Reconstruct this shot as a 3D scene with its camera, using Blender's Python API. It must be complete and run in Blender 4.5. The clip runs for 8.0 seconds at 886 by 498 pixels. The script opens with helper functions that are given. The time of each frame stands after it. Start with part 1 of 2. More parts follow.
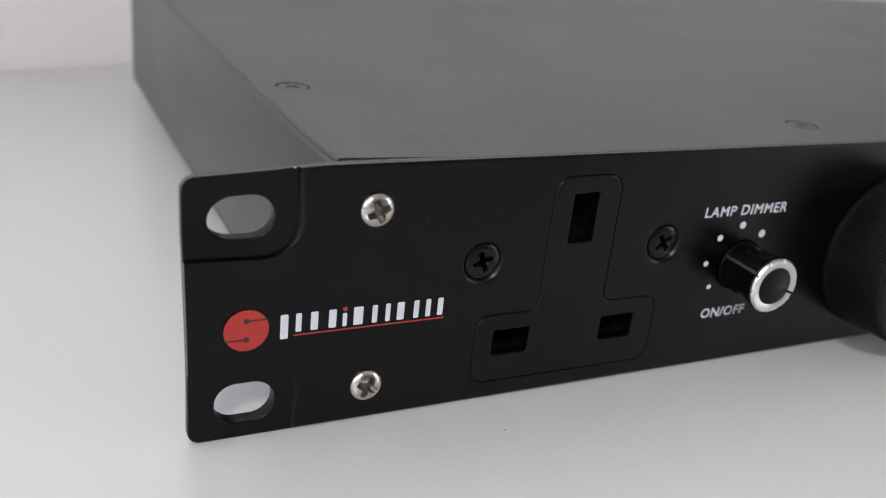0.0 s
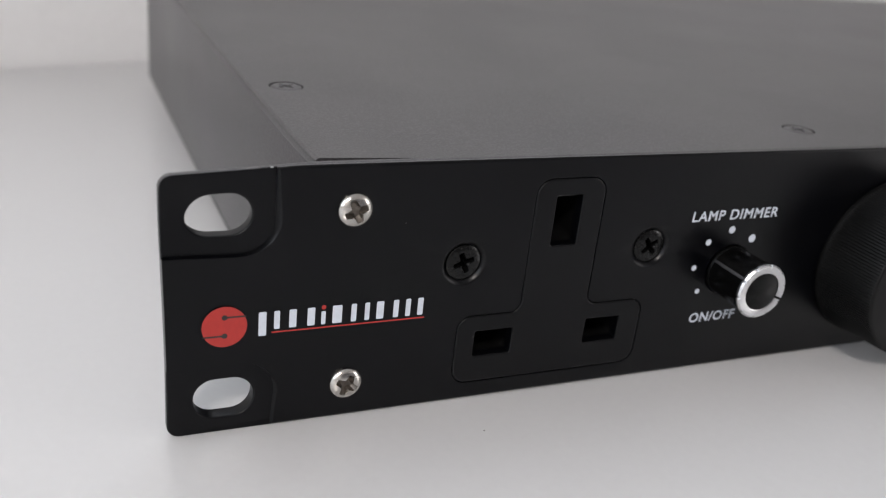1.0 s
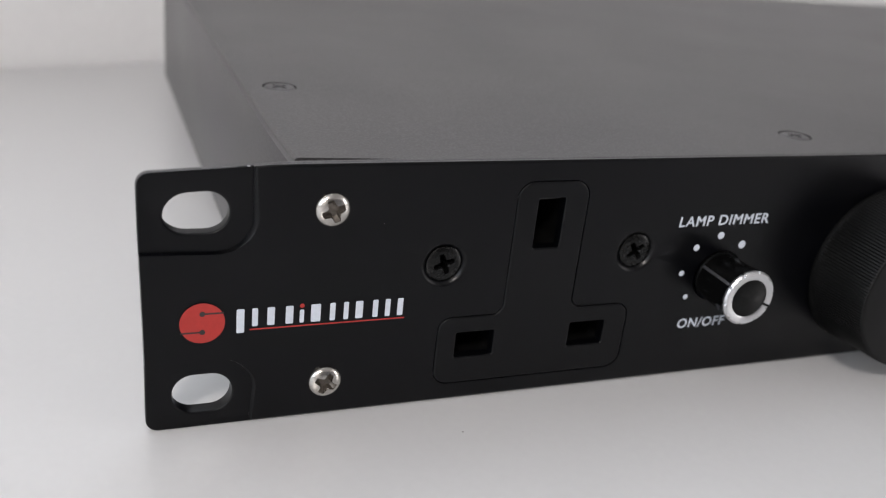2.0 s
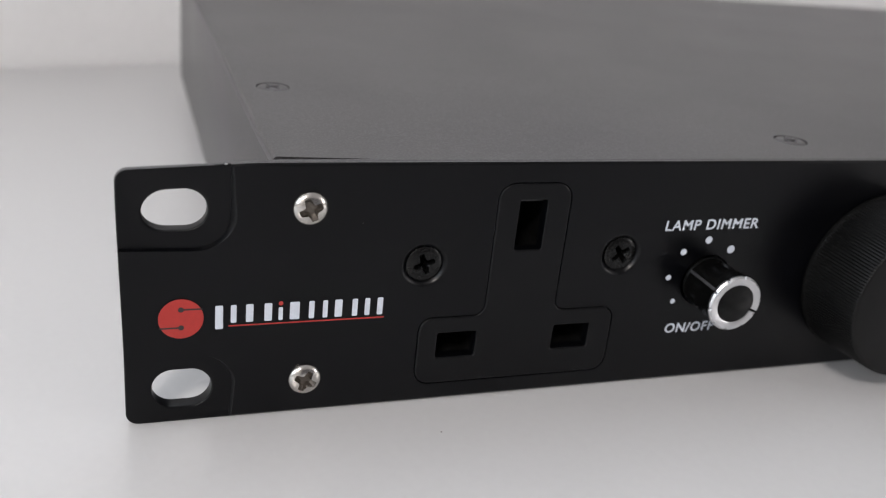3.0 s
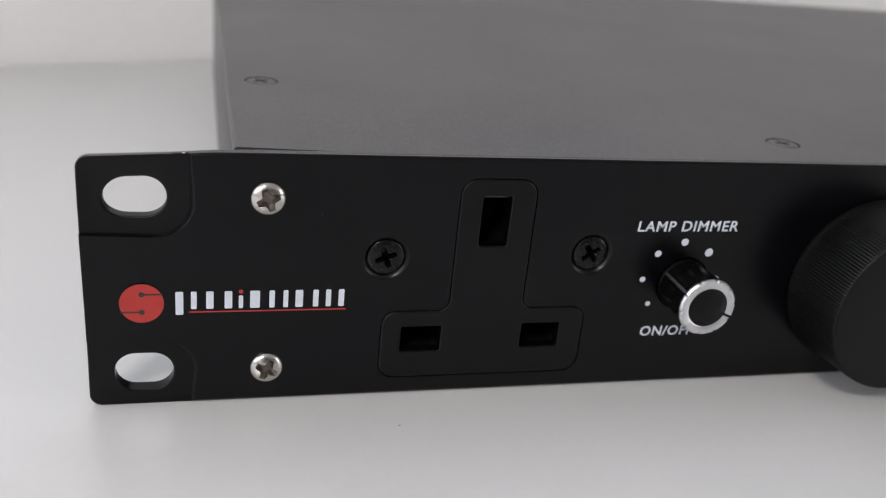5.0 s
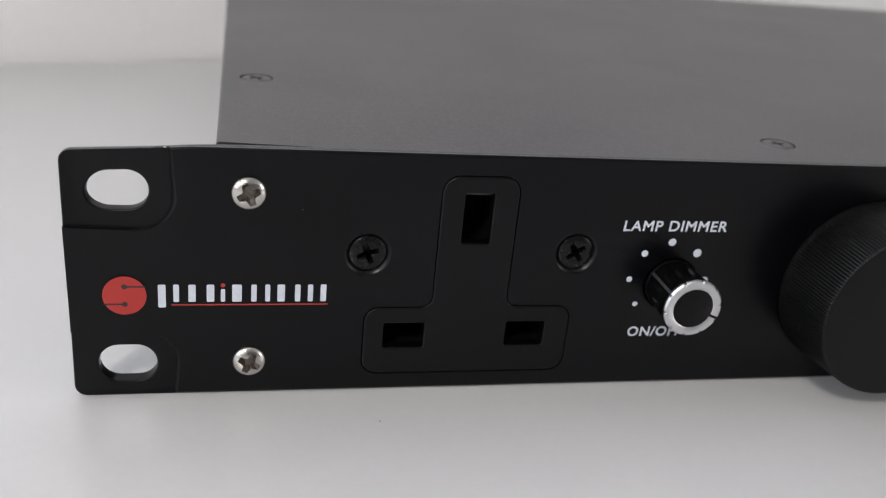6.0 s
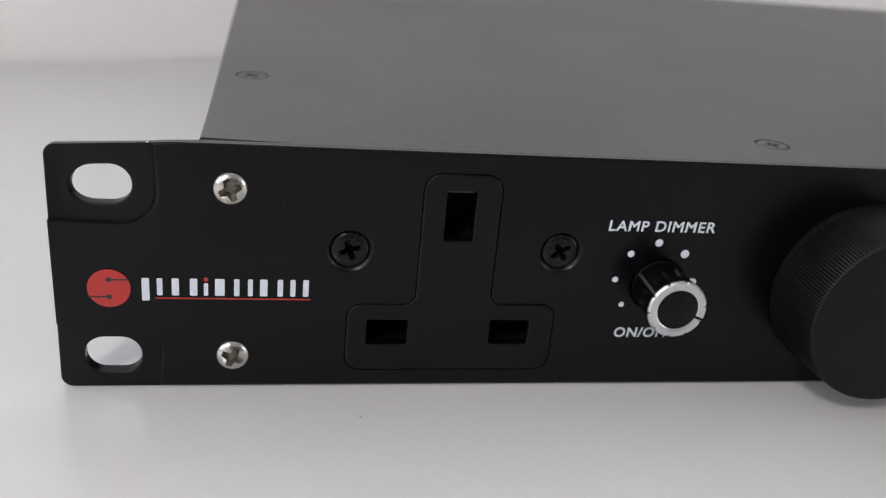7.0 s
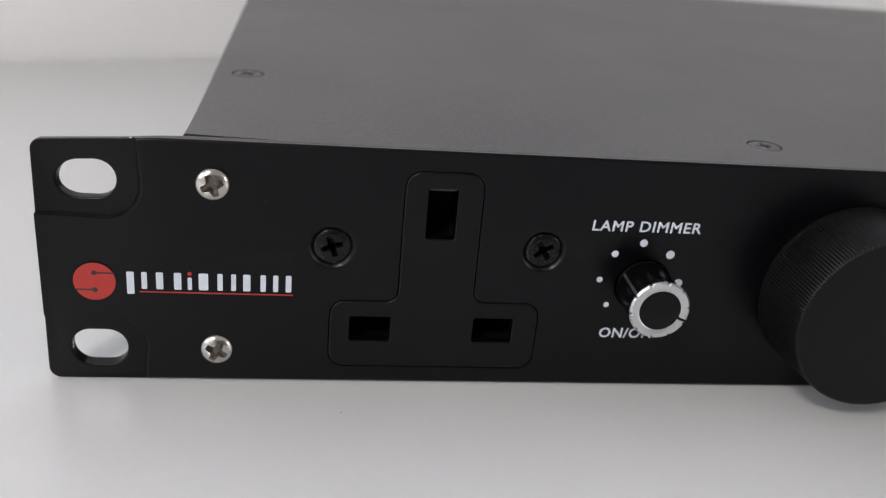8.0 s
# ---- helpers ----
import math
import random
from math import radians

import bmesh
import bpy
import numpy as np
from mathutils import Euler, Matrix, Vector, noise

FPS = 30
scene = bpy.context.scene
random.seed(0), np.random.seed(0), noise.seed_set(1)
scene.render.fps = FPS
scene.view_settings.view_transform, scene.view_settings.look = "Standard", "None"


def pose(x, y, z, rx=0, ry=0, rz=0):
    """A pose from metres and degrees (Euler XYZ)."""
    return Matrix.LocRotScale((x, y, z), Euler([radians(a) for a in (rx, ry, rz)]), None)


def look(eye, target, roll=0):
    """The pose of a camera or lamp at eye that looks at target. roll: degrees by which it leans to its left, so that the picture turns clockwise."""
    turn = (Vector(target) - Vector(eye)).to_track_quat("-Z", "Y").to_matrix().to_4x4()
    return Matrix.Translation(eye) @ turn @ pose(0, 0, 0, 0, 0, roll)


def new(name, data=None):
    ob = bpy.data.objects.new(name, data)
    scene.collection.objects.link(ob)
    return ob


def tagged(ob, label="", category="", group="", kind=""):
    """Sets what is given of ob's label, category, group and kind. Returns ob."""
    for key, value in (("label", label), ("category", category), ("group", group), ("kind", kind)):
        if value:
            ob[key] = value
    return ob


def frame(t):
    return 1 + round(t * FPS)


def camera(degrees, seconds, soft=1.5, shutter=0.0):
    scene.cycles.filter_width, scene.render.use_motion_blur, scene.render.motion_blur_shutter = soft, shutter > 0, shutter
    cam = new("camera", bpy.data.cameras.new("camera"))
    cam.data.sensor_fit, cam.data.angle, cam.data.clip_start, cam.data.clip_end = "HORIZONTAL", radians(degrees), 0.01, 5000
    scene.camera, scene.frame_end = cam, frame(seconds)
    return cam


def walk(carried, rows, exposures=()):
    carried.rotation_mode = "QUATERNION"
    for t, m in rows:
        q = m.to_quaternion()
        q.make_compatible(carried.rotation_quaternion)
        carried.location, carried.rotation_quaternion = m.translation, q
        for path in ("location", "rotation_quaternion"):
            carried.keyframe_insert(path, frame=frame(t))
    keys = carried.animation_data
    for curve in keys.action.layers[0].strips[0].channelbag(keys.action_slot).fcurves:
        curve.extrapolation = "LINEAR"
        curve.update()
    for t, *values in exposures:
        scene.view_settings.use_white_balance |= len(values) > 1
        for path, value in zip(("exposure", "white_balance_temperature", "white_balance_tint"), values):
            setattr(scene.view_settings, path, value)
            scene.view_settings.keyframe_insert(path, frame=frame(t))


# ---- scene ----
# ---- camera ----
cam = camera(50.47, 8.0, soft=1.2)
cam.data.dof.use_dof = True
cam.data.dof.focus_distance = 0.153
cam.data.dof.aperture_fstop = 19.0
ROWS = [
    (0, -0.02350, -0.12338, 0.08756, 67.313, -5.802, -24.886),
    (0.5, -0.01992, -0.12561, 0.08854, 67.127, -5.837, -23.783),
    (1, -0.01605, -0.12754, 0.08913, 66.998, -5.825, -22.678),
    (1.5, -0.01207, -0.12947, 0.08955, 66.949, -5.844, -21.537),
    (3, 0.00023, -0.13506, 0.09063, 66.933, -5.780, -18.125),
    (3.5, 0.00454, -0.13675, 0.09079, 66.876, -5.744, -16.966),
    (4, 0.00886, -0.13832, 0.09095, 66.856, -5.700, -15.798),
    (4.5, 0.01326, -0.13966, 0.09090, 66.811, -5.616, -14.633),
    (6, 0.02649, -0.14340, 0.09105, 66.686, -5.316, -11.187),
    (6.5, 0.03095, -0.14445, 0.09112, 66.608, -5.206, -10.012),
    (7, 0.03549, -0.14546, 0.09130, 66.584, -5.111, -8.854),
    (7.5, 0.04011, -0.14638, 0.09137, 66.515, -5.013, -7.691),
    (8, 0.04463, -0.14755, 0.09172, 66.498, -4.851, -6.556),
]
walk(cam, [(t, pose(*p)) for t, *p in ROWS], [(0, -0.33), (4.5, -0.35), (6.2, -0.38), (8, -0.39)])

# ---- light: an overcast sky, a window on each side of the table and one behind it, an unseen added ceiling panel ----
ROOM_TURN = 18.3                       # the room stands turned against the rack unit
WALL_Y, FRONT_Y, HALF_X, LEFT_X = 0.2416, -3.6, 2.4, -1.7
FLOOR_Z, CEIL_Z = -0.74, 1.66
ROOM = pose(0, 0, 0, 0, 0, ROOM_TURN)
world = bpy.data.worlds.new("sky")
scene.world = world
world.use_nodes = True
sky = world.node_tree.nodes.new("ShaderNodeTexSky")
sky.sky_type, sky.sun_disc, sky.sun_elevation, sky.sun_rotation = "NISHITA", False, radians(40), radians(90)
world.node_tree.links.new(sky.outputs[0], world.node_tree.nodes["Background"].inputs[0])
world.node_tree.nodes["Background"].inputs[1].default_value = 0.1


def window_lamp(name, at, target, width, height, power, colour):
    lamp = new(name, bpy.data.lights.new(name, "AREA"))
    lamp.data.shape, lamp.data.size, lamp.data.size_y = "RECTANGLE", width, height
    lamp.data.energy, lamp.data.color = power, colour
    lamp.matrix_world = ROOM @ look(at, target)


WINDOW_Z, WINDOW_W, WINDOW_H = 0.85, 1.2, 1.2
RIGHT_Y, LEFT_Y = -2.65, -0.4               # middles of the two windows along their walls
window_lamp("window_light_right", (HALF_X + 0.05, RIGHT_Y, WINDOW_Z), (0, RIGHT_Y, WINDOW_Z), WINDOW_W, WINDOW_H, 54, (1.0, 0.95, 0.94))
window_lamp("window_light_left", (LEFT_X - 0.05, LEFT_Y, WINDOW_Z), (0, LEFT_Y, WINDOW_Z), WINDOW_W, WINDOW_H, 20, (0.87, 0.93, 1.0))
BACK_X, BACK_Z, BACK_W, BACK_H = -0.1, 0.8, 1.3, 1.0
window_lamp("window_light_back", (BACK_X, WALL_Y + 0.05, BACK_Z), (BACK_X, 0, BACK_Z), BACK_W, BACK_H, 10.5, (0.91, 0.945, 1.0))
# unseen ceiling panel, added so that warm light falls from the front left
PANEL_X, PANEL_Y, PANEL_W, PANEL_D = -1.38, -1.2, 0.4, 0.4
window_lamp("added_ceiling_glow", (PANEL_X, PANEL_Y, CEIL_Z - 0.075), (PANEL_X, PANEL_Y + 0.001, 0), PANEL_W, PANEL_D, 58, (1.0, 0.92, 0.88))


# ---- materials ----
def material(name, colour, rough=0.5, metal=0.0, spec=0.5, grain=0.0, grain_size=0.0004, vary=0.0, vary_size=0.01, rough_vary=0.0, speck=None):
    """A painted, moulded or metal surface: grain is the bump's depth, vary the change of tone over the surface."""
    m = bpy.data.materials.new(name)
    m.use_nodes = True
    nodes, links = m.node_tree.nodes, m.node_tree.links
    b = nodes["Principled BSDF"]
    b.inputs["Base Color"].default_value = (*colour, 1)
    b.inputs["Roughness"].default_value, b.inputs["Metallic"].default_value = rough, metal
    b.inputs["Specular IOR Level"].default_value = spec
    where = nodes.new("ShaderNodeTexCoord")

    def noisy(size, detail=3.0):
        n = nodes.new("ShaderNodeTexNoise")
        n.inputs["Scale"].default_value, n.inputs["Detail"].default_value = 1 / size, detail
        links.new(where.outputs["Object"], n.inputs["Vector"])
        return n

    if vary:
        coarse, fine, ramp = noisy(vary_size), noisy(grain_size * 1.5, 1.0), nodes.new("ShaderNodeMix")
        both = nodes.new("ShaderNodeMath")
        both.operation = "MULTIPLY"
        links.new(coarse.outputs["Fac"], both.inputs[0]), links.new(fine.outputs["Fac"], both.inputs[1])
        spread = nodes.new("ShaderNodeMapRange")
        spread.inputs["From Min"].default_value, spread.inputs["From Max"].default_value = 0.12, 0.42
        links.new(both.outputs[0], spread.inputs["Value"])
        ramp.data_type = "RGBA"
        ramp.inputs["A"].default_value = (*[c * (1 - vary) for c in colour], 1)
        ramp.inputs["B"].default_value = (*[min(1, c * (1 + vary)) for c in colour], 1)
        links.new(spread.outputs[0], ramp.inputs["Factor"])
        last = ramp.outputs["Result"]
        if speck:
            dust, cut, over = noisy(speck[1], 0.0), nodes.new("ShaderNodeMapRange"), nodes.new("ShaderNodeMix")
            cut.inputs["From Min"].default_value, cut.inputs["From Max"].default_value = speck[2], speck[2] + 0.02
            links.new(dust.outputs["Fac"], cut.inputs["Value"])
            over.data_type = "RGBA"
            links.new(cut.outputs[0], over.inputs["Factor"])
            links.new(last, over.inputs["A"])
            over.inputs["B"].default_value = (*speck[0], 1)
            last = over.outputs["Result"]
        links.new(last, b.inputs["Base Color"])
    if rough_vary:
        n, r = noisy(vary_size * 0.7), nodes.new("ShaderNodeMapRange")
        r.inputs["From Min"].default_value, r.inputs["From Max"].default_value = 0.3, 0.7
        r.inputs["To Min"].default_value, r.inputs["To Max"].default_value = rough - rough_vary, rough + rough_vary
        links.new(n.outputs["Fac"], r.inputs["Value"]), links.new(r.outputs[0], b.inputs["Roughness"])
    if grain:
        n, bump = noisy(grain_size, 2.0), nodes.new("ShaderNodeBump")
        bump.inputs["Strength"].default_value, bump.inputs["Distance"].default_value = 1.0, grain
        links.new(n.outputs["Fac"], bump.inputs["Height"]), links.new(bump.outputs["Normal"], b.inputs["Normal"])
    return m


PANEL = material("satin_black_paint", (0.0006, 0.0007, 0.0013), 0.3, spec=0.222, grain=0.000012, grain_size=0.00035, vary=0.2, vary_size=0.02, rough_vary=0.015)
CHASSIS = material("black_powder_coat", (0.0292, 0.0273, 0.0287), 0.36, spec=0.62, grain=0.00003, grain_size=0.00045, vary=0.3, vary_size=0.06, rough_vary=0.02, speck=((0.055, 0.052, 0.055), 0.0004, 0.57))
MOULDED = material("black_moulded_plastic", (0.0010, 0.0011, 0.0016), 0.3, spec=0.225, grain=0.000008, grain_size=0.0003, vary=0.1, vary_size=0.008, rough_vary=0.012)
CAVITY = material("dark_shutter_plastic", (0.004, 0.004, 0.004), 0.5, spec=0.15, vary=0.1)
NICKEL = material("nickel_plate", (0.5, 0.48, 0.45), 0.2, 1.0, grain=0.000003, grain_size=0.0003, vary=0.06, vary_size=0.001, rough_vary=0.06)
# brownish tarnish, darkened further to give the screw recess its shade
TARNISH_SHADE = material("tarnished_shaded_recess", (0.17, 0.15, 0.13), 0.45, 0.9, vary=0.2, vary_size=0.001, rough_vary=0.1)
BLACKENED = material("blackened_steel", (0.0016, 0.0016, 0.0016), 0.26, spec=0.27, vary=0.03, vary_size=0.001, rough_vary=0.05)
GLOSS = material("glossy_black_plastic", (0.002, 0.002, 0.002), 0.24, spec=0.1, vary=0.1, vary_size=0.004, rough_vary=0.04)
SPUN = material("spun_black_cap", (0.016, 0.016, 0.016), 0.34, 0.85, spec=0.12, vary=0.1, vary_size=0.002)
spun = SPUN.node_tree.nodes.new("ShaderNodeTangent")
spun.direction_type, spun.axis = "RADIAL", "Y"
SPUN.node_tree.links.new(spun.outputs[0], SPUN.node_tree.nodes["Principled BSDF"].inputs["Tangent"])
SPUN.node_tree.nodes["Principled BSDF"].inputs["Anisotropic"].default_value = 0.85
SILVER = material("bright_aluminium", (0.64, 0.64, 0.65), 0.34, 1.0, vary=0.02, vary_size=0.004, rough_vary=0.02)
# grey that stands in for the gloss highlight along the dimmer knob
HIGHLIGHT_GREY = material("knob_highlight_grey", (0.04, 0.04, 0.043), 0.35, vary=0.1, vary_size=0.002)
RUBBERY = material("matt_black_knob_plastic", (0.003, 0.003, 0.003), 0.46, spec=0.18, grain=0.00001, grain_size=0.0003, vary=0.12, vary_size=0.006, rough_vary=0.05)
WHITE_INK = material("white_screen_print", (0.52, 0.56, 0.62), 0.6, vary=0.05, vary_size=0.002)
RED_INK = material("red_screen_print", (0.33, 0.021, 0.016), 0.55, vary=0.06, vary_size=0.002)
BLACK_INK = material("black_screen_print", (0.015, 0.015, 0.015), 0.6, vary=0.05)
TABLE = material("white_laminate", (0.555, 0.555, 0.555), 0.28, spec=0.95, grain=0.000006, grain_size=0.0012, vary=0.012, vary_size=0.12)
WALL = material("white_wall_paint", (0.74, 0.74, 0.74), 0.8, spec=0.2, grain=0.00004, grain_size=0.002, vary=0.015, vary_size=0.2)
FLOOR = material("grey_carpet", (0.25, 0.24, 0.23), 0.9, spec=0.1, grain=0.001, grain_size=0.004, vary=0.2, vary_size=0.1)
# unseen wall, darkened so that less light comes back onto the front panel
DARK_FAR_WALL = material("unseen_dark_wall", (0.19, 0.19, 0.205), 0.85, spec=0.15, grain=0.00004, grain_size=0.002, vary=0.03, vary_size=0.2)
FRAME = material("white_window_frame", (0.8, 0.8, 0.8), 0.4, vary=0.02, vary_size=0.1)

CM = 0.01


# ---- mesh helpers (all lengths in centimetres) ----
def part(name, bm, mat, parent=None, label="", angle=35):
    """Links a bmesh, modelled in centimetres, as one mesh object under its thing."""
    bmesh.ops.recalc_face_normals(bm, faces=bm.faces)
    bmesh.ops.scale(bm, vec=(CM, CM, CM), verts=bm.verts)
    mesh = bpy.data.meshes.new(name)
    bm.to_mesh(mesh)
    bm.free()
    mesh.polygons.foreach_set("use_smooth", [True] * len(mesh.polygons))
    mesh.set_sharp_from_angle(angle=radians(angle))
    mesh.materials.append(mat)
    ob = new(name, mesh)
    if parent:
        ob.parent = parent
    return tagged(ob, label)


def thing(name, label, category, at=(0, 0, 0), turn=0.0, kind=""):
    ob = new(name)
    ob.empty_display_size = 0.02
    ob.matrix_world = pose(*at, 0, 0, turn)
    return tagged(ob, label, category, kind=kind)


def circle(cx, cz, r, n=40):
    return [(cx + r * math.cos(2 * math.pi * k / n), cz + r * math.sin(2 * math.pi * k / n)) for k in range(n)]


def rounded(corners, n=8):
    """A closed outline through corners (x, z, radius), counter-clockwise, each rounded."""
    out = []
    for k, (x, z, r) in enumerate(corners):
        p, a, b = Vector((x, z)), Vector(corners[k - 1][:2]), Vector(corners[(k + 1) % len(corners)][:2])
        da, db = (a - p).normalized(), (b - p).normalized()
        if r <= 0:
            out.append((x, z))
            continue
        half = da.angle(db) / 2
        reach, mid = r / math.tan(half), p + (da + db).normalized() * (r / math.sin(half))
        v0, v1 = p + da * reach - mid, p + db * reach - mid
        a0, a1 = math.atan2(v0.y, v0.x), math.atan2(v1.y, v1.x)
        step = (a1 - a0 + math.pi) % (2 * math.pi) - math.pi
        out += [(mid.x + r * math.cos(a0 + step * q / n), mid.y + r * math.sin(a0 + step * q / n)) for q in range(n + 1)]
    return out


def box_outline(x0, x1, z0, z1, r):
    return rounded([(x0, z0, r), (x1, z0, r), (x1, z1, r), (x0, z1, r)])


def inset(loop, d):
    """The outline moved by d, one number or one for each point, towards its inner side (counter-clockwise loops)."""
    out, n = [], len(loop)
    far = d if isinstance(d, list) else [d] * n
    for k in range(n):
        a, p, b = Vector(loop[k - 1]), Vector(loop[k]), Vector(loop[(k + 1) % n])
        e, f = (p - a).normalized(), (b - p).normalized()
        na, nb = Vector((-e.y, e.x)), Vector((-f.y, f.x))
        m = (na + nb).normalized()
        out.append(tuple(p + m * (far[k] / max(0.3, m.dot(na)))))
    return out


def plate(loops, y0, y1, back=True, chamfer=0.0, slope=None, dishes=()):
    """A plate from y0 (front) to y1. loops: (outline, bevel, steps), the first the outer one, the others holes through it. chamfer: taken off the outer back edge. slope: for each point of the outer edge, how far its bevel runs in for each unit of depth, as a pressed step rather than a rounding. dishes: the holes that lie in a shallow pressed dish."""
    bm = bmesh.new()
    fronts, backs = [], []
    for k, (loop, bevel, steps) in enumerate(loops):
        side = 1 if k == 0 else -1
        sizes = bevel if isinstance(bevel, list) else [bevel] * len(loop)
        made = [[bm.verts.new((x, y1, z)) for x, z in loop]]
        if chamfer and k == 0:
            made.insert(0, [bm.verts.new((x, y1, z)) for x, z in inset(loop, chamfer)])
            for v in made[1]:
                v.co.y -= chamfer
        for q in range(steps + 1):
            a = math.pi / 2 * q / steps
            down, over = (1 - math.sin(a), 1 - math.cos(a)) if steps > 1 else (1 - q, q)
            runs = [over] * len(loop)
            if slope and k == 0:
                down, runs = (1 - q / steps) ** 1.3, [m * q / steps for m in slope]
            if k in dishes:
                down, runs = (1 - q / steps) ** 1.8, [1.3 * q / steps] * len(loop)
            places = inset(loop, [side * b * run for b, run in zip(sizes, runs)])
            made.append([bm.verts.new((x, y0 + b * down, z)) for (x, z), b in zip(places, sizes)])
        if steps > 1 and k not in dishes:          # a narrow flat border keeps the rounding's shading off the face
            made.append([bm.verts.new((x, y0, z)) for x, z in inset(loop, [side * (b * run + 0.012) for b, run in zip(sizes, runs)])])
        for r0, r1 in zip(made, made[1:]):
            for q in range(len(loop)):
                bm.faces.new((r0[q - 1], r0[q], r1[q], r1[q - 1]))
        fronts.append(made[-1]), backs.append(made[0])
    for some in (fronts, backs) if back else (fronts,):
        edges = [bm.edges.get((ring[q - 1], ring[q])) for ring in some for q in range(len(ring))]
        bmesh.ops.triangle_fill(bm, use_beauty=True, use_dissolve=False, edges=edges, normal=(0, -1, 0))
    return bm


def lathe(profile, cx, cz, n=48, wave=None):
    """Turns a profile of (radius, y) round an axis along y. wave(angle, radius, y) changes the radius."""
    bm, rings = bmesh.new(), []
    for r, y in profile:
        if r == 0:
            rings.append([bm.verts.new((cx, y, cz))])
            continue
        ring = []
        for k in range(n):
            a = 2 * math.pi * k / n
            q = wave(a, r, y) if wave else r
            ring.append(bm.verts.new((cx + q * math.cos(a), y, cz + q * math.sin(a))))
        rings.append(ring)
    for r0, r1 in zip(rings, rings[1:]):
        for k in range(n):
            some = [r0[k - 1], r0[k], r1[k], r1[k - 1]] if len(r0) > 1 and len(r1) > 1 else [r0[0], r1[k], r1[k - 1]] if len(r0) == 1 else [r0[k - 1], r0[k], r1[0]]
            bm.faces.new(some)
    return bm


def block(x0, x1, y0, y1, z0, z1, bevel=0.0, steps=2):
    bm = bmesh.new()
    bmesh.ops.create_cube(bm, size=1)
    for v in bm.verts:
        v.co = ((x0 + x1) / 2 + v.co.x * (x1 - x0), (y0 + y1) / 2 + v.co.y * (y1 - y0), (z0 + z1) / 2 + v.co.z * (z1 - z0))
    if bevel:
        bmesh.ops.bevel(bm, geom=bm.edges[:], offset=bevel, segments=steps, affect="EDGES", profile=0.5)
    return bm


def cut(bm, cutter):
    """bm with the closed shape of cutter taken away."""
    made = []
    for b in (bm, cutter):
        bmesh.ops.recalc_face_normals(b, faces=b.faces)
        mesh = bpy.data.meshes.new("blank")
        b.to_mesh(mesh)
        b.free()
        made.append(new("blank", mesh))
    mod = made[0].modifiers.new("cut", "BOOLEAN")
    mod.operation, mod.solver, mod.object = "DIFFERENCE", "EXACT", made[1]
    done = bpy.data.meshes.new_from_object(made[0].evaluated_get(bpy.context.evaluated_depsgraph_get()))
    out = bmesh.new()
    out.from_mesh(done)
    for ob in made:
        mesh = ob.data
        bpy.data.objects.remove(ob), bpy.data.meshes.remove(mesh)
    bpy.data.meshes.remove(done)
    return out


def cross_cutter(cx, cz, y0, rim, y1, reach, width, turn, taper=0.6):
    """A tapered cross, as a cross-head driver's tip leaves it, with filleted inner corners and a chamfered rim between y0 and rim."""
    bm, rings = bmesh.new(), []
    for y, r, w in ((y0 - 0.1, reach + 0.02, width + 0.04), (y0, reach + 0.02, width + 0.04), (rim, reach, width), (y1, reach * taper, width * (0.4 + 0.6 * taper))):
        ring = []
        for k in range(4):
            a, f = radians(turn + 90 * k), w * 0.25
            for along, off in ((r * 0.97, -w * 0.42), (r, -w * 0.2), (r, w * 0.2), (r * 0.97, w * 0.42), (w / 2 + f, w / 2), (w / 2 + f * 0.3, w / 2 + f * 0.3)):
                ring.append(bm.verts.new((cx + along * math.cos(a) - off * math.sin(a), y, cz + along * math.sin(a) + off * math.cos(a))))
            a += radians(90)
            ring.append(bm.verts.new((cx + (w / 2 + f) * math.cos(a) + (w / 2) * math.sin(a), y, cz + (w / 2 + f) * math.sin(a) - (w / 2) * math.cos(a))))
        rings.append(ring)
    n = len(rings[0])
    for r0, r1 in zip(rings, rings[1:]):
        for k in range(n):
            bm.faces.new((r0[k - 1], r0[k], r1[k], r1[k - 1]))
    bm.faces.new(rings[0]), bm.faces.new(rings[-1][::-1])
    return bm


def pan_screw(cx, cz, turn, r=0.283, high=0.14):
    """A cross-head screw with a domed head that stands on the panel's face."""
    profile = [(r * 0.6, 0.3), (r * 0.6, 0.03), (r * 0.97, 0.02), (r, -0.02)]
    for k in range(1, 11):
        a = math.pi / 2 * k / 10
        profile.append((r * math.cos(a) if k < 10 else 0, -0.02 - (high - 0.02) * math.sin(a)))
    bm = lathe(profile, cx, cz, 48)
    bmesh.ops.holes_fill(bm, edges=bm.edges[:])
    return cut(bm, cross_cutter(cx, cz, -0.145, -0.095, -0.01, 0.185, 0.105, turn))


def flat_screw(cx, cz, turn, r, y, dome):
    """A countersunk cross-head screw whose head lies at the depth y."""
    profile = [(r * 0.72, y + 0.4), (r * 0.75, y + 0.16), (r * 0.95, y + 0.05), (r, y + 0.03), (r * 0.985, y + 0.008), (r * 0.95, y), (r * 0.7, y - dome * 0.55), (r * 0.35, y - dome * 0.9), (0, y - dome)]
    bm = lathe(profile, cx, cz, 48)
    bmesh.ops.holes_fill(bm, edges=bm.edges[:])
    return cut(bm, cross_cutter(cx, cz, y - 0.032, y - 0.002, y + 0.3, r * 0.58, r * 0.27, turn, 0.7))


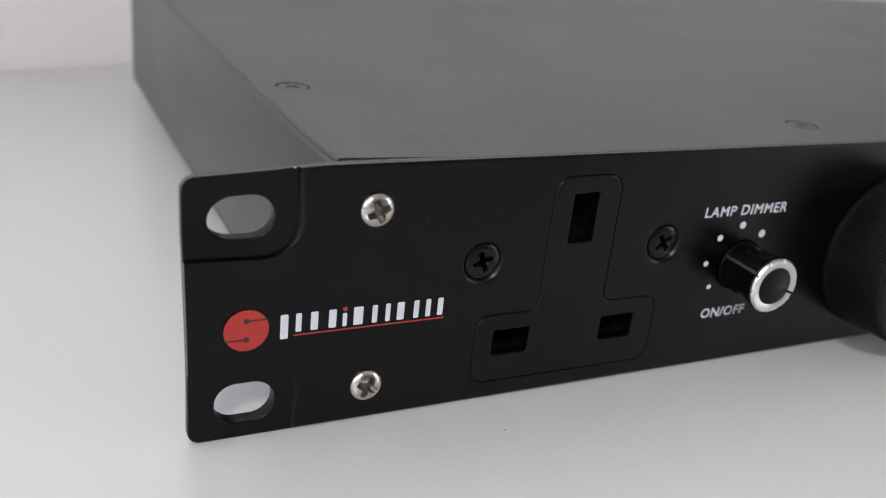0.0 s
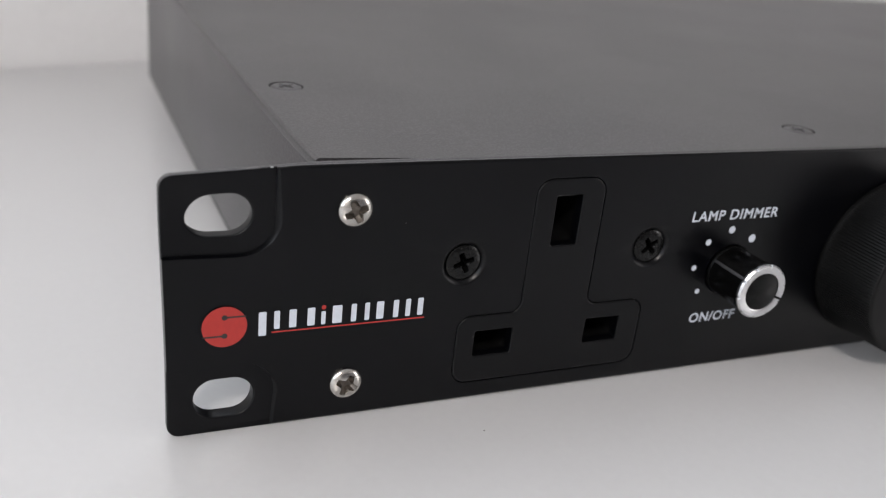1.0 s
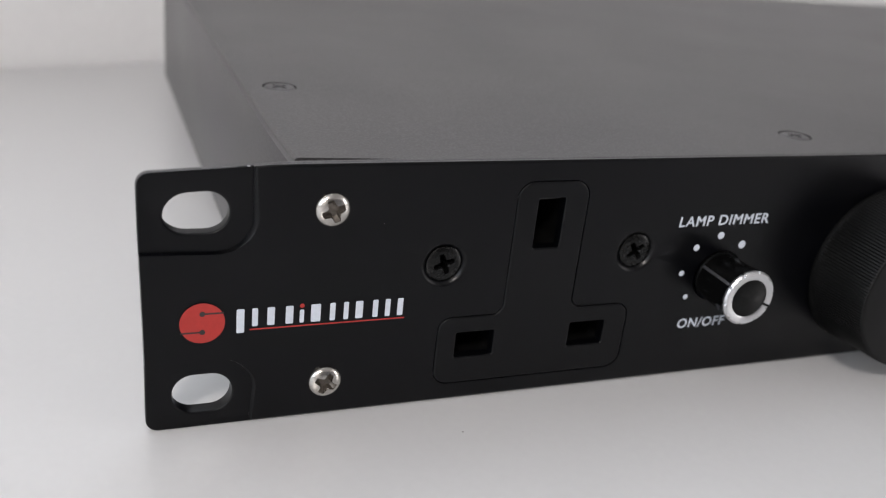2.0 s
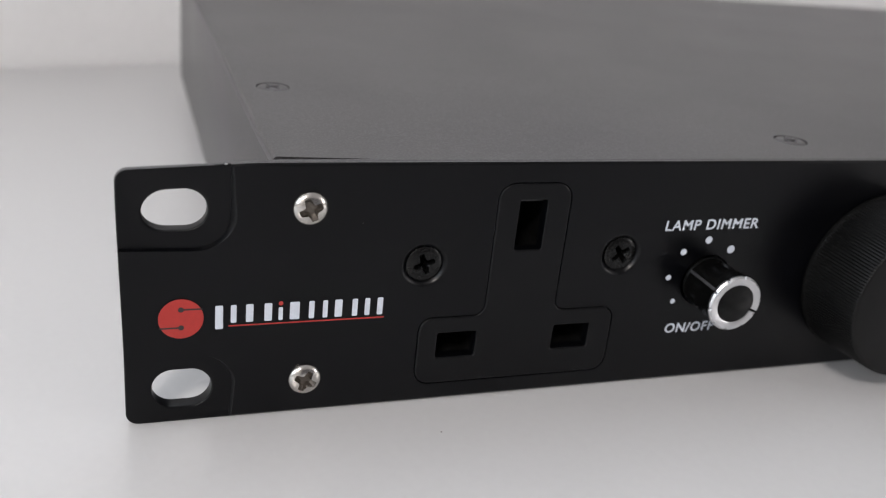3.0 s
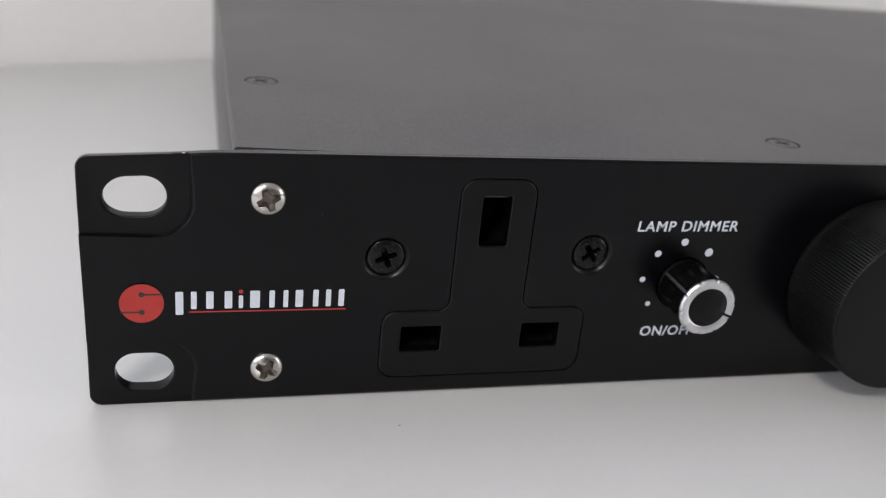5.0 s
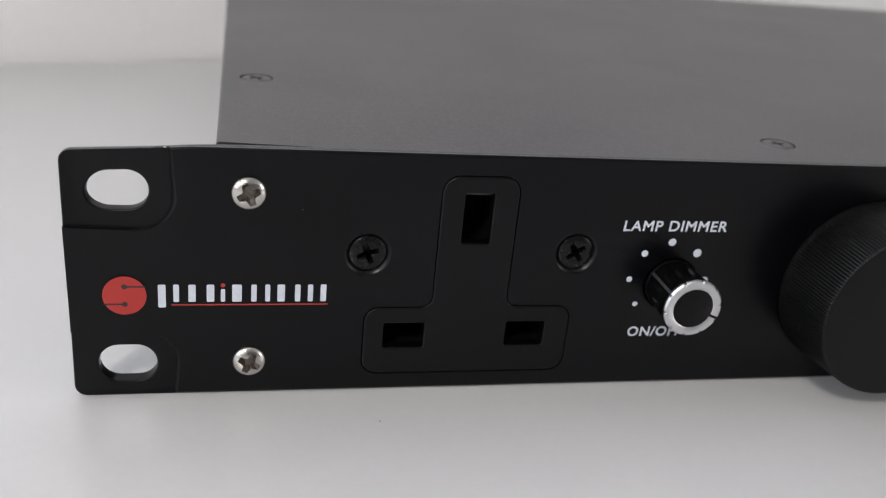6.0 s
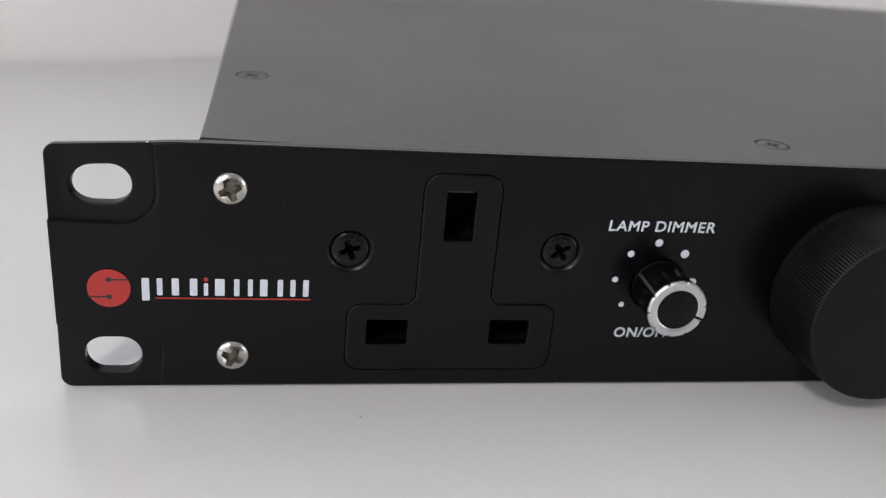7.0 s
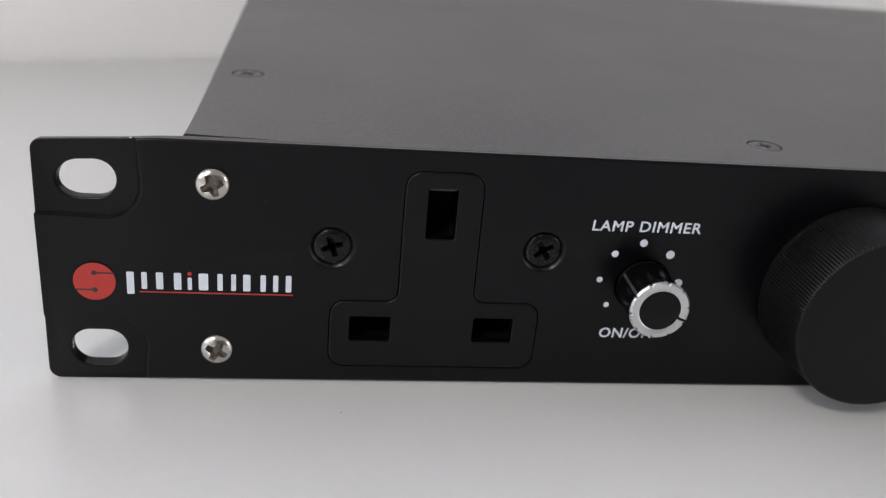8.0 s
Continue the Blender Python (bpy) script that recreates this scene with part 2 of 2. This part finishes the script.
def lettering(words, x0, x1, z0, z1, y, lean, weight, line=0.003):
    """Printed words fitted between x0 and x1 and z0 and z1, just proud of the face at y."""
    curve = bpy.data.curves.new("words", "FONT")
    curve.body, curve.size, curve.shear, curve.offset, curve.resolution_u = words, 1.0, lean, weight, 4
    curve.space_character = 1.1
    ob = new("words", curve)
    mesh = bpy.data.meshes.new_from_object(ob.evaluated_get(bpy.context.evaluated_depsgraph_get()))
    bm = bmesh.new()
    bm.from_mesh(mesh)
    bpy.data.objects.remove(ob), bpy.data.curves.remove(curve), bpy.data.meshes.remove(mesh)
    xs, zs = [v.co.x for v in bm.verts], [v.co.y for v in bm.verts]
    for v in bm.verts:
        v.co = (x0 + (v.co.x - min(xs)) / (max(xs) - min(xs)) * (x1 - x0), y - line, z0 + (v.co.y - min(zs)) / (max(zs) - min(zs)) * (z1 - z0))
    return bm


# ---- the room: walls, floor, ceiling, windows ----
def room_part(name, bm, mat, label, category, parent=None):
    ob = part(name, bm, mat, parent)
    if not parent:
        ob.matrix_world = ROOM
        tagged(ob, label, category, kind="structure")
    return ob


HX, LX0, WY, FY, FZ, CZ = HALF_X * 100, LEFT_X * 100, WALL_Y * 100, FRONT_Y * 100, FLOOR_Z * 100, CEIL_Z * 100
room_part("floor", block(LX0 - 12, HX + 12, FY - 12, WY + 12, FZ - 12, FZ), FLOOR, "grey carpet floor under the white table", "floor")
room_part("ceiling", block(LX0 - 12, HX + 12, FY - 12, WY + 12, CZ, CZ + 12), WALL, "plain white painted ceiling", "ceiling")
room_part("wall_front", block(LX0 - 12, HX + 12, FY - 12, FY, FZ, CZ), DARK_FAR_WALL, "unseen wall across the room, kept dark to dim its bounce", "wall")
WIN_Z0, WIN_Z1 = 85 - 60, 85 + 60


def window_wall(name, window_name, label, u0, u1, v0, v1, a0, a1, z0, z1, along_x):
    """A wall from u0 to u1 along its length and v0 to v1 through it, with one window opening from a0 to a1 and z0 to z1, and its frame."""
    def slab(p0, p1, q0, q1, b0, b1, bevel=0.0):
        return block(p0, p1, q0, q1, b0, b1, bevel) if along_x else block(q0, q1, p0, p1, b0, b1, bevel)

    bm = bmesh.new()
    for p0, p1, b0, b1 in ((u0, a0, FZ, CZ), (a1, u1, FZ, CZ), (a0, a1, FZ, z0), (a0, a1, z1, CZ)):
        b = slab(p0, p1, v0, v1, b0, b1)
        mesh = bpy.data.meshes.new("blank")
        b.to_mesh(mesh)
        b.free()
        bm.from_mesh(mesh)
        bpy.data.meshes.remove(mesh)
    room_part(name, bm, WALL, label, "wall")
    mid = (v0 + v1) / 2
    frame_ob = tagged(new(window_name), "white framed window in a plain wall", "window", kind="structure")
    frame_ob.matrix_world = ROOM
    for p0, p1, b0, b1 in ((a0, a0 + 5, z0, z1), (a1 - 5, a1, z0, z1), (a0 + 5, a1 - 5, z0, z0 + 5), (a0 + 5, a1 - 5, z1 - 5, z1)):
        part("window_frame", slab(p0, p1, mid - 3, mid + 3, b0, b1, 0.3), FRAME, frame_ob)


for name, window_name, x0, y in (("wall_right", "window_1", HX, RIGHT_Y * 100), ("wall_left", "window_2", LX0 - 12, LEFT_Y * 100)):
    window_wall(name, window_name, "plain white painted wall with a window", FY, WY, x0, x0 + 12, y - 60, y + 60, WIN_Z0, WIN_Z1, False)
window_wall("wall_back", "window_3", "plain white painted wall with a window above the table", LX0 - 12, HX + 12, WY, WY + 12,
            (BACK_X - BACK_W / 2) * 100, (BACK_X + BACK_W / 2) * 100, (BACK_Z - BACK_H / 2) * 100, (BACK_Z + BACK_H / 2) * 100, True)

# casing of the added ceiling panel, out of view
added_luminaire = tagged(new("added_ceiling_light"), "unseen ceiling panel, added as source of the warm light", "ceiling light")
added_luminaire.matrix_world = ROOM @ pose(PANEL_X, PANEL_Y, CEIL_Z)
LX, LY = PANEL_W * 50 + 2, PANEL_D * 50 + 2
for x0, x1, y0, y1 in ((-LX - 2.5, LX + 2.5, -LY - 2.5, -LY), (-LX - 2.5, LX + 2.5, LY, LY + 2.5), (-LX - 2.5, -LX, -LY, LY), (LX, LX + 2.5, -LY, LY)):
    part("frame", block(x0, x1, y0, y1, -7, 0, 0.2), FRAME, added_luminaire)
part("housing", block(-LX, LX, -LY, LY, -6, 0), FRAME, added_luminaire)

# ---- the table ----
table = thing("table", "white laminate table pushed against a white wall", "table")
table.matrix_world = ROOM
part("tabletop", block(-80, 80, -46, WY - 0.15, -2.6, 0, 0.15, 3), TABLE, table)
for lx in (-76, 76):
    for ly in (-42, WY - 5):
        part("leg", block(lx - 2, lx + 2, ly - 2, ly + 2, FZ, -2.6, 0.3), FRAME, table)

# ---- the rack unit ----
PW, PZ0, PZ1, PT = 48.26, 0.03, 4.47, 0.28      # front panel: width, lower and upper edge, thickness
RECESS = 0.085
SLOTS = (0.63, 3.75)
KX, KZ = 10.41, 2.115                             # dimmer knob
BX, BZ = 14.35, 2.12                             # large knob
unit = thing("rack_unit", "black rack-mounted power unit with mains socket on white table", "rack unit")


def slot(cx, cz, w=0.97, h=0.69):
    return box_outline(cx - w / 2, cx + w / 2, cz - h / 2, cz + h / 2, h / 2 - 0.01)


# back layer: the whole panel with its four mounting slots; front layer: thicker, stepped back round the slots
SOCKET = [(4.81, 0.36, 0.28), (8.55, 0.36, 0.28), (8.55, 1.68, 0.26), (7.33, 1.68, 0.2), (7.33, 4.10, 0.30), (5.99, 4.10, 0.30), (5.99, 1.66, 0.2), (4.81, 1.66, 0.26)]
SOCKET_SCREWS = ((4.805, 2.672), (8.503, 2.715))
holes = [(slot(x, z, 0.94, 0.69 if z < 2 else 0.72), 0.03, 3) for z, side in zip(SLOTS, (0.875, 0.83)) for x in (side, PW - side)]
back_layer = plate([(box_outline(0, PW, PZ0 - 0.02, PZ1, 0.2), 0.025, 3)] + [(rounded([(x, z, 0) for x, z in inset(rounded(SOCKET), -0.045)]), 0, 1)] + holes + [(circle(KX, KZ, 0.51, 60), 0, 1)] + [(circle(x, z, 0.303, 48), 0, 1) for x, z in SOCKET_SCREWS], RECESS, PT, chamfer=0.09)
step_in, low_z, high_z = 1.63, 1.235, 3.065
outline = rounded([(step_in, PZ0, 0), (PW - step_in, PZ0, 0), (PW - step_in, low_z, 0.55), (PW, low_z, 0), (PW, high_z, 0), (PW - step_in, high_z, 0.55),
                   (PW - step_in, PZ1, 0), (step_in, PZ1, 0), (step_in, high_z, 0.55), (0, high_z, 0), (0, low_z, 0), (step_in, low_z, 0.55)])
edges_of_step = [0.03 if min(x, PW - x, z - PZ0, PZ1 - z) < 0.01 else 0.084 for x, z in outline]
run_of_step = [0.22 + 0.88 * min(1, min(abs(z - low_z), abs(z - high_z)) / 0.5) for x, z in outline]      # steeper along, softer across
front_holes = [(inset(rounded(SOCKET), -0.014), 0.012, 2)] + [(circle(x, z, 0.322, 60), 0.07, 6) for x, z in SOCKET_SCREWS] + [(circle(KX, KZ, 0.515, 60), 0.015, 2)]


def bent_ear(bm):
    """Bends the panel's free upper corner, which stands clear of the case, slightly back and down."""
    for k in range(1, 13):
        bmesh.ops.bisect_plane(bm, geom=bm.verts[:] + bm.edges[:] + bm.faces[:], plane_co=(0.2 * k, 0, 0), plane_no=(1, 0, 0))
        bmesh.ops.bisect_plane(bm, geom=bm.verts[:] + bm.edges[:] + bm.faces[:], plane_co=(0, 0, 0.9 + 0.28 * k), plane_no=(0, 0, 1))
    for v in bm.verts:
        x, y, z = v.co
        u, near = min(1, max(0.0, (1.9 - x) / 1.7)), min(1, max(0.0, (2.4 - x) / 0.9))
        low, high = min(1, max(0.0, (z - 0.9) / 3.2)), min(1, max(0.0, (z - 3.0) / 1.0))
        low, high, q = low * low * (3 - 2 * low), high * high * (3 - 2 * high), y / PT
        v.co.x -= 0.048 * u * low
        v.co.y += (0.11 + 0.09 * q) * u * low
        v.co.z -= (0.138 * u + 0.045 * q * near) * high
    return bm


for name, bm, label in (("front_panel", back_layer, "stepped black front panel with four mounting slots"),
                        ("panel_face", plate([(outline, edges_of_step, 6)] + front_holes, 0.0, RECESS, back=False, slope=run_of_step, dishes=(2, 3)), "")):
    if name == "front_panel":
        for v in bm.verts:                         # the lower step is shallower than the upper one
            if v.co.x < 2.2 and v.co.y < RECESS + 0.04:
                v.co.y -= 0.05 * min(1, max(0.0, (1.7 - v.co.z) / 0.4))
    layer = part(name, bent_ear(bm), PANEL, unit, label)
    layer.data.materials.append(CHASSIS)
    for face in layer.data.polygons:               # the cut edges carry the same coat as the case
        c, n = face.center / CM, face.normal
        if abs(n.y) < 0.6 and (min(c.x, PW - c.x) < 0.06 or (PZ1 - c.z < 0.22 and n.z > 0.5)):
            face.material_index = 1

# socket with its three pin apertures
E_PIN, L_PIN, N_PIN = box_outline(6.39, 6.89, 2.89, 3.80, 0.03), box_outline(5.165, 5.885, 0.87, 1.355, 0.03), box_outline(7.385, 8.10, 0.885, 1.365, 0.03)
socket = part("mains_socket", plate([(rounded(SOCKET), 0.03, 3)] + [(p, 0.028, 3) for p in (E_PIN, L_PIN, N_PIN)], -0.012, 0.2), MOULDED, unit, "black three-pin mains socket insert")
part("chamber", plate([(inset(rounded(SOCKET), 0.02), 0.0, 1)] + [(inset(p, -0.14), 0.0, 1) for p in (E_PIN, L_PIN, N_PIN)], 0.203, 1.3), CAVITY, socket)
for p in ((6.2, 7.1, 2.7, 3.97), (4.95, 6.1, 0.68, 1.52), (7.2, 8.3, 0.68, 1.54)):
    part("shutter", block(p[0], p[1], 1.302, 1.36, p[2], p[3]), CAVITY, socket)

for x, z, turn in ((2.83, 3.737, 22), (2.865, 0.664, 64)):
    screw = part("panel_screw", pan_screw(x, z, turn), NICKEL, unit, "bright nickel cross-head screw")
    screw.data.materials.append(TARNISH_SHADE)
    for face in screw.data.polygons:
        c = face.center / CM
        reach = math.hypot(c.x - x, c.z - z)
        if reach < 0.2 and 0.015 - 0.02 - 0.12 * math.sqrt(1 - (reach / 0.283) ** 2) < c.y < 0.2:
            face.material_index = 1                # the recess: brownish tarnish, with its shade put into the colour
for (x, z), turn in zip(SOCKET_SCREWS, (20, 34)):
    part("socket_screw", flat_screw(x, z, turn, 0.314, 0.04, 0.025), BLACKENED, unit, "black countersunk cross-head screw")

# printed words and marks
LINE = -0.003
for words, x0, x1, z0, z1 in (("LAMP", 9.305, 10.045, 3.155, 3.355), ("DIMMER", 10.165, 11.30, 3.158, 3.36), ("ON/OFF", 9.75, 10.83, 1.035, 1.238)):
    part("lettering", lettering(words, x0, x1, z0, z1, 0, 0.055, 0.016), WHITE_INK, unit, "white printed words")
for k, (x, z, r) in enumerate(((9.79, 1.71, 0.05), (9.59, 2.21, 0.056), (9.80, 2.72, 0.064), (10.29, 2.945, 0.072), (10.82, 2.735, 0.08), (11.07, 2.18, 0.08))):
    part("scale_dot", plate([(circle(x, z, r, 24), 0.001, 1)], LINE, 0.002), WHITE_INK, unit)
emblem = part("emblem", plate([(circle(0.87, 1.915, 0.345, 48), 0.001, 1)], LINE, 0.002), RED_INK, unit, "round red printed mark")
for x0, x1, z, dot in ((0.87, 1.20, 2.075, 0.87), (0.535, 0.87, 1.76, 0.87)):
    part("mark_line", plate([(box_outline(x0, x1, z - 0.014, z + 0.014, 0.002), 0.0005, 1)], LINE - 0.002, 0), BLACK_INK, emblem)
    part("mark_dot", plate([(circle(dot, z, 0.045, 20), 0.0005, 1)], LINE - 0.0025, 0), BLACK_INK, emblem)
# the maker's name as plain bars
for k, (x0, x1) in enumerate(((1.326, 1.58), (1.585, 1.774), (1.81, 2.054), (2.1, 2.355), (2.393, 2.463), (2.49, 2.82), (2.84, 3.025), (3.074, 3.242), (3.25, 3.51), (3.561, 3.75), (3.778, 3.958), (3.985, 4.187))):
    inner = 0.0 if k == 4 else 0.26 * (x1 - x0)
    z0, z1 = (1.697 if k == 0 else 1.797), (2.03 if k == 4 else 2.112)
    part("name_bar", plate([(box_outline(x0 + inner, x1 - inner, z0, z1, 0.02), 0.001, 1)], LINE, 0.002), WHITE_INK, unit)
    if k == 4:
        part("name_dot", plate([(circle((x0 + x1) / 2, 2.10, 0.038, 16), 0.001, 1)], LINE, 0.002), RED_INK, unit)
part("underline", plate([(box_outline(1.6, 4.17, 1.731, 1.755, 0.004), 0.001, 1)], LINE, 0.002), RED_INK, unit)

# dimmer knob: glossy fluted body, bright ring, dark spun cap
FLUTES = 10


def fluted(depth):
    return lambda a, r, y: r - depth * max(0.0, math.cos(FLUTES * (a - 0.15))) ** 24 * (1 if r > 0.44 else 0)


dimmer = part("dimmer_knob", lathe([(0.2, 0.25), (0.2, 0.02), (0.46, 0.02), (0.485, 0.005), (0.495, -0.02), (0.49, -0.045), (0.478, -0.06), (0.512, -0.90), (0.512, -0.915), (0.2, -0.915)], KX, KZ, 120), GLOSS, unit, "glossy black dimmer knob")
ring = lathe([(0.49, -0.91), (0.525, -0.916), (0.533, -0.93), (0.533, -0.965), (0.505, -1.0), (0.385, -1.0), (0.37, -0.99), (0.37, -0.91), (0.49, -0.91)], KX, KZ, 240, fluted(0.034))
a = math.atan2(1.925 - KZ, 10.90 - KX)
gash = block(0.30, 0.60, -1.05, -0.955, -0.025, 0.025)
bmesh.ops.transform(gash, matrix=Matrix.Rotation(-a, 4, "Y"), verts=gash.verts)
bmesh.ops.translate(gash, vec=(KX, 0, KZ), verts=gash.verts)
part("ring", cut(ring, gash), SILVER, dimmer, "bright aluminium ring with a pointer notch")
part("cap", lathe([(0.37, -0.95), (0.37, -0.978), (0.36, -0.984), (0.0, -0.976)], KX, KZ, 72), SPUN, dimmer)
b = block(0.36, 0.54, -0.96, -0.94, -0.03, 0.03)
bmesh.ops.transform(b, matrix=Matrix.Rotation(-a, 4, "Y"), verts=b.verts)
bmesh.ops.translate(b, vec=(KX, 0, KZ), verts=b.verts)
part("pointer", b, GLOSS, dimmer)

# a narrow flat along the side of the knob, its gloss highlight put into a grey colour
flat = block(-0.028, 0.028, -0.90, -0.06, 0.466, 0.482, 0.006)
for v in flat.verts:
    v.co.z += 0.046 * (-v.co.y - 0.12)
bmesh.ops.transform(flat, matrix=Matrix.Translation((KX, 0, KZ)) @ Matrix.Rotation(radians(90 - 149), 4, "Y"), verts=flat.verts)
part("highlight_strip", flat, HIGHLIGHT_GREY, dimmer, "narrow grey strip in place of the knob's highlight")

# large knob with a finely ribbed side
RIBS = 170


def ribbed(a, r, y):
    return r - (0.016 * (0.5 + 0.5 * math.cos(RIBS * a)) if -1.395 < y < -0.12 and r > 1.4 else 0)


big = part("large_knob", lathe([(1.60, 0.0), (1.69, -0.02), (1.70, -0.08), (1.69, -0.13), (1.68, -0.2), (1.65, -0.7), (1.625, -1.25), (1.615, -1.35), (1.605, -1.385), (1.575, -1.408), (1.53, -1.415), (0.0, -1.415)], BX, BZ, RIBS * 4, ribbed), RUBBERY, unit, "large matt black knob with a finely ribbed side")

# chassis: folded tray, lid, screws and feet
CX0, CX1, CY1, CZ0, CZ1 = 2.33, PW - 2.33, 22.0, 0.40, 4.335
LID_T, WALL_T = 0.07, 0.12


chassis = part("chassis", block(CX0, CX1, PT, CY1, CZ0, CZ0 + WALL_T, 0.03), CHASSIS, unit, "black powder-coated steel case")
SIDE_Z = CZ1 - LID_T - 0.004
for x in (CX0, CX1 - WALL_T):
    part("side_panel", block(x, x + WALL_T, PT, CY1, CZ0 + WALL_T, SIDE_Z, 0.02), CHASSIS, chassis)
part("back_panel", block(CX0 + WALL_T, CX1 - WALL_T, CY1 - WALL_T, CY1, CZ0 + WALL_T, SIDE_Z, 0.02), CHASSIS, chassis)
part("front_lip", block(CX0 + WALL_T, CX1 - WALL_T, PT + 0.02, PT + 0.10, SIDE_Z - 0.6, SIDE_Z - 0.25, 0.02), CHASSIS, chassis)


def cover(x0, x1, y0, y1, z1, t, bevel):
    """The lid: a steel sheet with rolled edges; its front corner is sprung up a little, and screw holes are sunk in it."""
    bm = block(x0, x1, y0, y1, z1 - t, z1)
    upper = [e for e in bm.edges if all(abs(v.co.z - z1) < 1e-4 for v in e.verts)]
    bmesh.ops.bevel(bm, geom=[e for e in upper if abs(e.verts[0].co.x - e.verts[1].co.x) < 1e-4], offset=bevel, segments=5, affect="EDGES", profile=0.5)
    for edge in (x0, x1 - 0.02):                   # a narrow lip folded down over each side
        made = bmesh.ops.create_cube(bm, size=1)["verts"]
        for v in made:
            v.co = (edge + 0.02 * (v.co.x + 0.5), (y0 + y1) / 2 + v.co.y * (y1 - y0), z1 - bevel - 0.06 + v.co.z * 0.12)
    for k in range(1, 14):
        bmesh.ops.bisect_plane(bm, geom=bm.verts[:] + bm.edges[:] + bm.faces[:], plane_co=(x0 + 0.5 * k, 0, 0), plane_no=(1, 0, 0))
        bmesh.ops.bisect_plane(bm, geom=bm.verts[:] + bm.edges[:] + bm.faces[:], plane_co=(0, y0 + 0.3 * k, 0), plane_no=(0, 1, 0))
    for v in bm.verts:
        u, w = max(0.0, 1 - (v.co.x - x0) / 3.4), max(0.0, 1 - (v.co.y - y0) / 3.6)
        v.co.z += 0.088 * u * w * w * w
    return bm


LID_SCREWS = ((3.02, 5.17, 35), (13.0, 1.71, 10))
lid_bm = cover(CX0 - 0.022, CX1 + 0.022, 0.47, CY1 + 0.02, CZ1, LID_T, 0.06)
for x, y, turn in LID_SCREWS:
    drill = lathe([(0.0, 0.3), (0.34, 0.3), (0.34, -0.3), (0.0, -0.3)], 0, 0, 40)
    bmesh.ops.transform(drill, matrix=pose(x, y, CZ1, 90, 0, 0), verts=drill.verts)
    lid_bm = cut(lid_bm, drill)
lid = part("lid", lid_bm, CHASSIS, unit, "flat black steel lid with a slightly raised corner")
for x, y, turn in LID_SCREWS:
    screw = part("lid_screw", flat_screw(0, 0, turn, 0.31, 0.006, 0.012), CHASSIS, lid, "black countersunk cross-head screw")
    screw.matrix_world = pose(x * CM, y * CM, CZ1 * CM, -90, 0, 0)
part("bare_edge", block(CX0 + 0.03, CX0 + 0.17, 0.44, 0.462, CZ1 - 0.01, CZ1 + 0.018, 0.008), SILVER, lid, "bare bright metal at the folded corner")
for x in (6, PW - 6):
    for y in (3, 19):
        foot = part("foot", lathe([(0.0, 0), (0.7, 0.0), (0.75, -0.05), (0.75, -CZ0 + 0.05), (0.7, -CZ0), (0.0, -CZ0)], 0, 0, 32), RUBBERY, unit, "black rubber foot")
        foot.matrix_world = pose(x * CM, y * CM, CZ0 * CM, 90, 0, 0)
part("bare_edge", block(0.405, 0.42, 0.105, 0.16, 0.56, 0.70, 0.005), NICKEL, unit, "worn bare metal inside a mounting slot")
part("paint_chip", block(1.53, 1.57, 0.10, 0.125, PZ1 - 0.052, PZ1 - 0.038, 0.003), SILVER, unit, "small bright paint chip")


# specks of dust
DUST = material("grey_dust", (0.3, 0.29, 0.28), 0.9, spec=0.1, vary=0.2, vary_size=0.0005)
bm = bmesh.new()
bmesh.ops.create_icosphere(bm, subdivisions=2, radius=0.016)
bmesh.ops.scale(bm, vec=(1.3, 0.9, 0.5), verts=bm.verts)
fleck = tagged(part("dust_speck", bm, DUST), "tiny grey speck of dust on the white table", "dust")
fleck.matrix_world = pose(5.05 * CM, -1.0 * CM, 0.008 * CM)
bm = bmesh.new()
bmesh.ops.create_icosphere(bm, subdivisions=1, radius=0.007)
bmesh.ops.translate(bm, vec=(3.69, -0.006, 3.465), verts=bm.verts)
part("lint", bm, DUST, unit, "pale fleck of lint")
